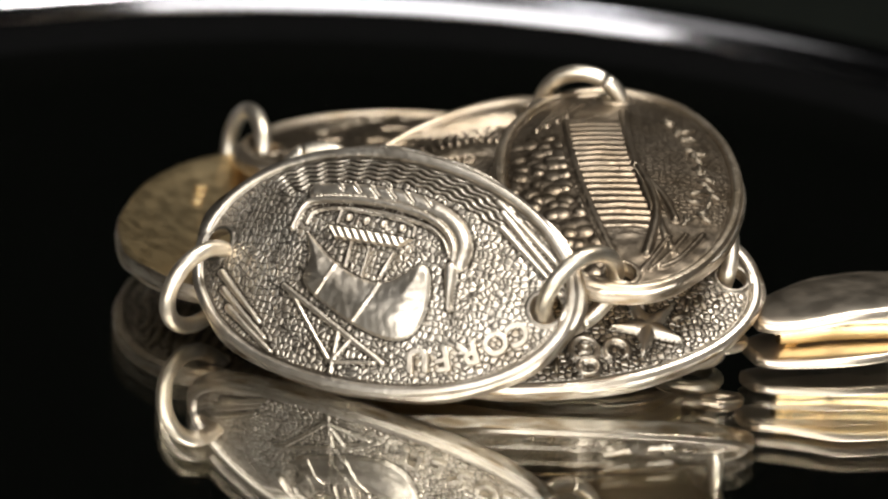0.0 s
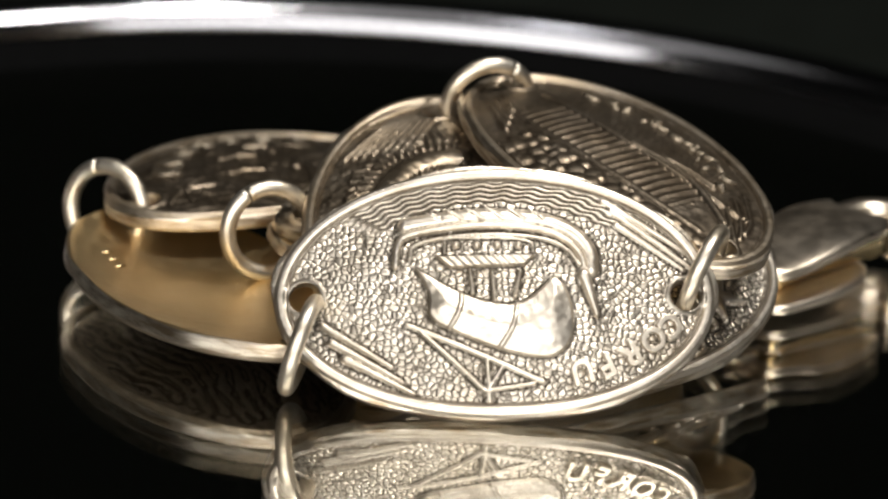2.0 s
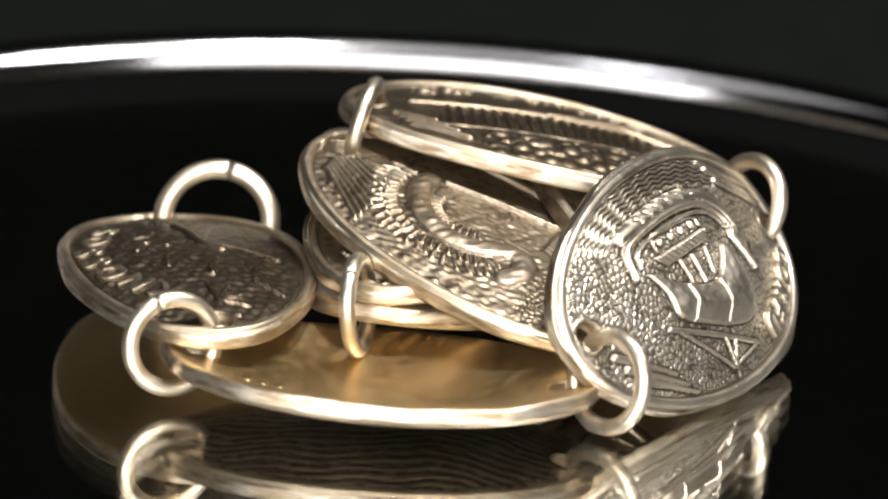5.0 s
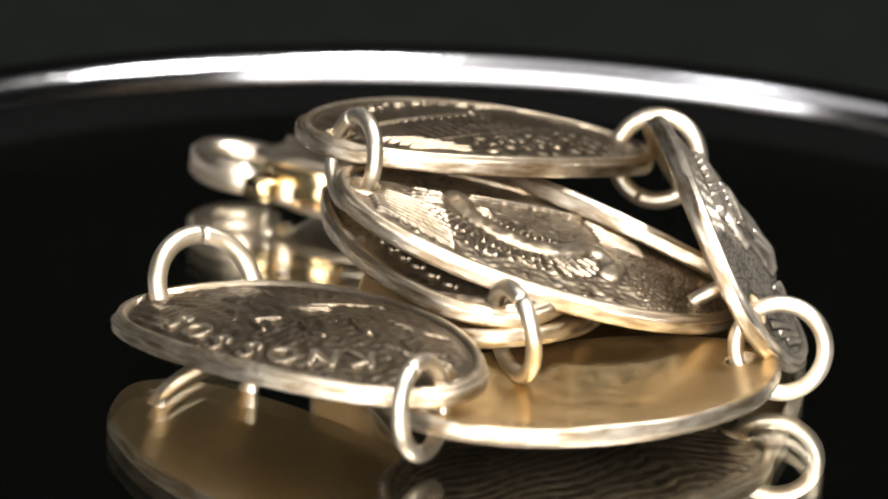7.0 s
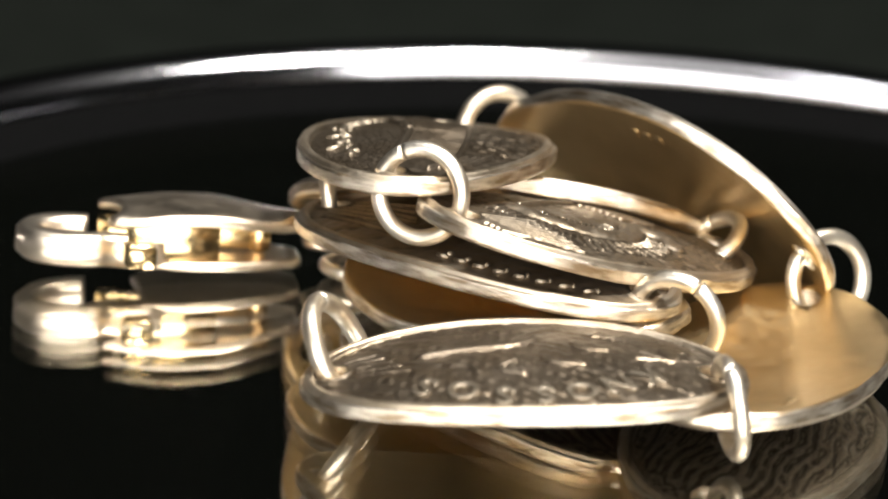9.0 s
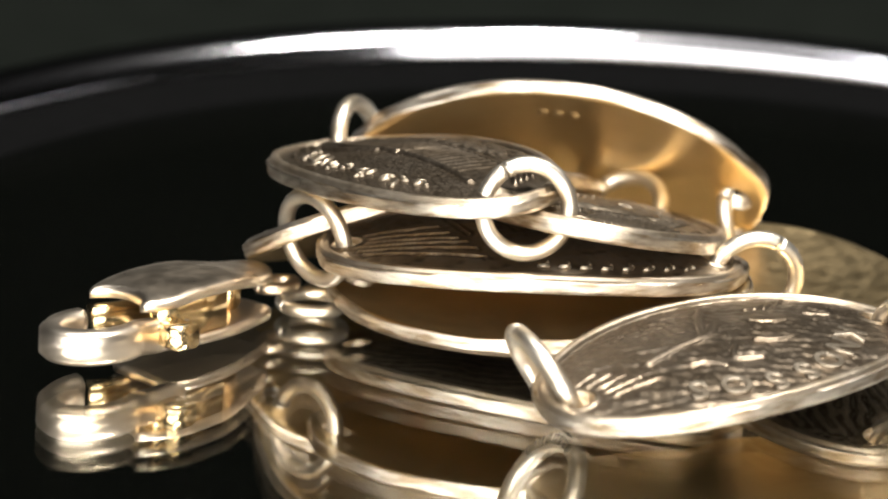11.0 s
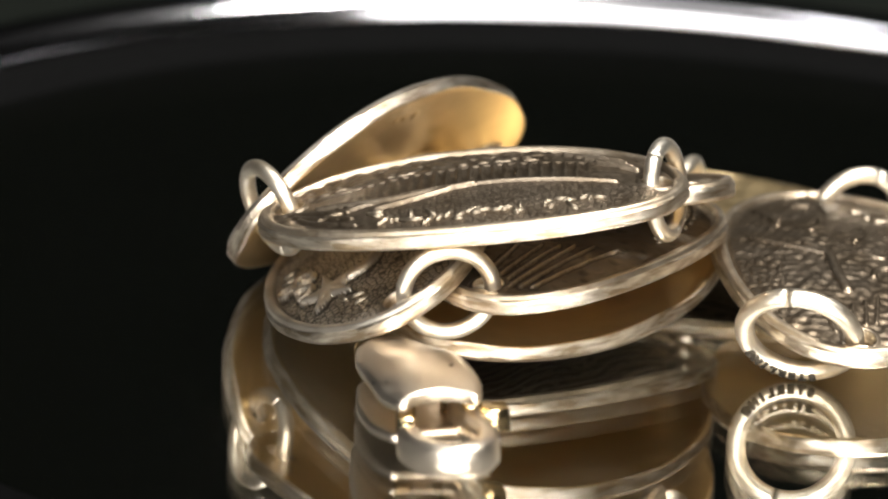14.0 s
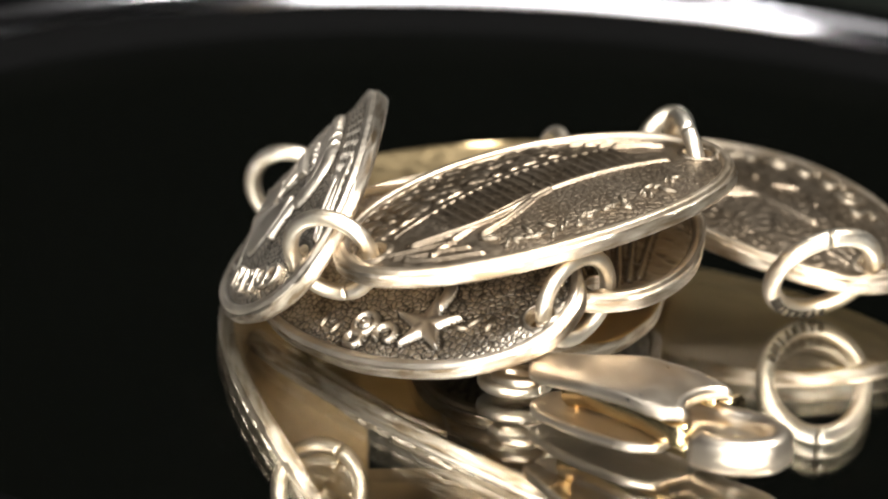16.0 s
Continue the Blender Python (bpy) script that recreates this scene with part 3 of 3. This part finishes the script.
def plate(x0, x1, zf, thick, notch):
    """A cheek of the clasp: teardrop outline, crowned, with a curved lip at the jaw end."""
    bm = bmesh.new()
    nx, ny = 26, 12
    grid = []
    for side in (0, 1):
        g = []
        for i in range(nx + 1):
            row = []
            for j in range(ny + 1):
                v = -1 + 2 * j / ny
                end = x1 - notch * (1 - v * v)
                x = x0 + (end - x0) * i / nx
                w = half_width(x) * (1 if i > 1 else 0.72 + 0.2 * i) * math.sqrt(max(0.05, 1 - 0.55 * max(0.0, (x - x1 + 2.2) / 2.2) ** 2))
                z = zf(x, v) - (thick if side else 0) - (0.12 * abs(v) ** 6 if not side else -0.1 * abs(v) ** 6)
                row.append(bm.verts.new((x * MM, v * w * MM, z * MM)))
            g.append(row)
        grid.append(g)
    a, b = grid
    for i in range(nx):
        for j in range(ny):
            bm.faces.new((a[i][j], a[i + 1][j], a[i + 1][j + 1], a[i][j + 1]))
            bm.faces.new((b[i][j], b[i][j + 1], b[i + 1][j + 1], b[i + 1][j]))
    for i in range(nx):
        bm.faces.new((a[i][0], b[i][0], b[i + 1][0], a[i + 1][0]))
        bm.faces.new((a[i][ny], a[i + 1][ny], b[i + 1][ny], b[i][ny]))
    for j in range(ny):
        bm.faces.new((a[0][j], a[0][j + 1], b[0][j + 1], b[0][j]))
        bm.faces.new((a[nx][j], b[nx][j], b[nx][j + 1], a[nx][j + 1]))
    bmesh.ops.recalc_face_normals(bm, faces=bm.faces[:])
    return bm


hook = [(6.6, 1.75), (7.6, 1.85), (8.6, 1.9)] + [(10.7 + 2.35 * math.sin(a), 1.85 * math.cos(a)) for a in np.linspace(-0.5, 3.45, 34)]
clasp = part("lobster_clasp", sweep(hook, 1.15, 0.1, 1.85, 0.3), CLASP, bracelet, "polished lobster clasp lying on the mirror")
clasp.matrix_basis = pose(11.5 * MM, -4.0 * MM, 0.4 * MM, 3.2, -2.3, 24.4) @ Matrix.Diagonal((1.02, 0.93, 0.93, 1))
crown = lambda x, v: 2.75 + 0.5 * step(np.float64(x), 0.5, 4.5) - 0.25 * step(np.float64(x), 6.0, 8.8) * (v > -2) - 0.35 * v * v * 0.5
part("cheek", plate(-0.1, 9.5, lambda x, v: float(crown(x, v)), 0.62, 0.9), CLASP, clasp)
part("cheek", plate(0.0, 7.8, lambda x, v: 0.62, 0.58, 0.2), CLASP, clasp)
part("shoulder", sweep([(4.2, 1.9), (6.0, 1.95), (7.4, 1.95), (8.6, 1.92)], 0.8, 0.5, 2.7, 0.2), GILT, clasp)
lever = part("lever", sweep([(1.4, 0.0), (4.0, -0.2), (6.5, -0.8), (8.6, -1.5), (9.4, -1.75)], 0.85, 0.75, 1.95, 0.12), GILT, clasp, "gilt spring lever")
part("thumb_knob", sweep([(8.1, 2.2), (8.15, 3.7)], 1.5, 0.5, 1.75, 0.2), GILT, lever)
part("pin", sweep([(1.9, -0.4), (1.9, 0.4)], 0.8, 0.6, 2.4, 0.2), GILT, clasp)
neck = [(-1.5 + 1.05 * math.cos(a), 0.75 * math.sin(a)) for a in np.linspace(0, 2 * math.pi, 25)]
part("eyelet", sweep(neck, 0.5, 0.9, 1.5, 0.15), CLASP, clasp)

# ---- the turntable ----
turntable = new("turntable")
tagged(turntable, "round black mirror turntable with a raised polished metal rim", "turntable")
DISC = (-5.89, 4.51)
top = lathe([(0.001, 0), (20, 0), (40.6, 0)])
mesh_object("mirror_top", *top, [MIRROR_TOP], turntable, "clear half-mirror glass disc", smooth=False)
back = lathe([(0.001, -0.38), (20, -0.38), (40.6, -0.38)])
mesh_object("mirror_backing", *back, [MIRROR], turntable, "silvered backing of the mirror", smooth=False)
# added matte band: ends the mirror early so the rim is not reflected
wall = lathe([(40.6, -0.6), (40.62, -0.06), (44.8, -0.12), (44.95, 0.0), (45.0, 0.1)], 256)
mesh_object("rim_mask", *wall, [BLACK], turntable, "black gloss band round the mirror")
prof = [(45.0, 0.1)] + [(46.6 - (1.6 if math.cos(a) > 0 else 2.0) * math.cos(a), 0.1 + 1.65 * math.sin(a)) for a in np.linspace(0.0, math.pi, 36)] + [(48.7, -3.0), (48.5, -6.0), (47.0, -7.5), (30, -7.6), (0.001, -7.6)]
rim = lathe(prof, 256)
mesh_object("rim", *rim, [CHROME], turntable, "polished metal rim")
base = lathe([(0.001, -7.6), (34, -7.6), (36, -9), (36, -19), (35, -20), (0.001, -20)], 96)
mesh_object("base", *base, [BLACK], turntable, "black plastic base")
for ch in turntable.children:
    ch.location = (DISC[0] * MM, DISC[1] * MM, 0)

# ---- dark surroundings ----
def slab(name, x0, x1, y0, y1, z0, z1, mat):
    bm = bmesh.new()
    bmesh.ops.create_cube(bm, size=1.0)
    for v in bm.verts:
        v.co = Vector(((x0 + x1) / 2 + v.co.x * (x1 - x0), (y0 + y1) / 2 + v.co.y * (y1 - y0), (z0 + z1) / 2 + v.co.z * (z1 - z0)))
    me = bpy.data.meshes.new(name)
    bm.to_mesh(me)
    bm.free()
    me.materials.append(mat)
    ob = new(name, me)
    return tagged(ob, kind="structure")


slab("table", -0.9, 0.9, -0.55, 0.9, -0.05, -0.02, CLOTH)
slab("backdrop", -0.9, 0.9, 0.9, 0.93, -0.05, 1.2, CLOTH)
slab("wall_west", -0.93, -0.9, -0.9, 0.93, -0.05, 1.2, CLOTH)
slab("wall_east", 0.9, 0.93, -0.9, 0.93, -0.05, 1.2, CLOTH)
slab("wall_south", -0.93, 0.93, -0.93, -0.9, -0.05, 1.2, CLOTH)
slab("ceiling", -0.93, 0.93, -0.93, 0.93, 1.2, 1.23, CLOTH)

# ---- turning ----
TURN = [(0.0, 0.06), (0.5, 8.53), (1.0, 16.77), (1.5, 24.96), (2.0, 33.81), (2.5, 42.34), (3.0, 51.82), (3.5, 62.54), (4.0, 72.07), (4.5, 80.84), (4.7, 84.46), (5.4, 97.7), (6.1, 111.0), 
        (6.8, 124.23), (7.0, 128.17), (7.5, 138.25), (8.0, 148.25), (8.5, 158.44), (9.0, 168.53), (9.2, 172.38), (9.9, 185.4), (10.6, 198.4), 
        (11.3, 211.41), (11.5, 215.21), (12.0, 224.67), (12.5, 234.12), (13.0, 243.56), (13.5, 253.01), (14.0, 262.53), (14.5, 271.82), (15.0, 280.51), (15.5, 289.28), (16.0, 297.89)]


def motions():
    rows = [(t, pose(0, 0, 0, 0, 0, a)) for t, a in TURN]
    walk(bracelet, rows)
    walk(turntable, rows)


motions()
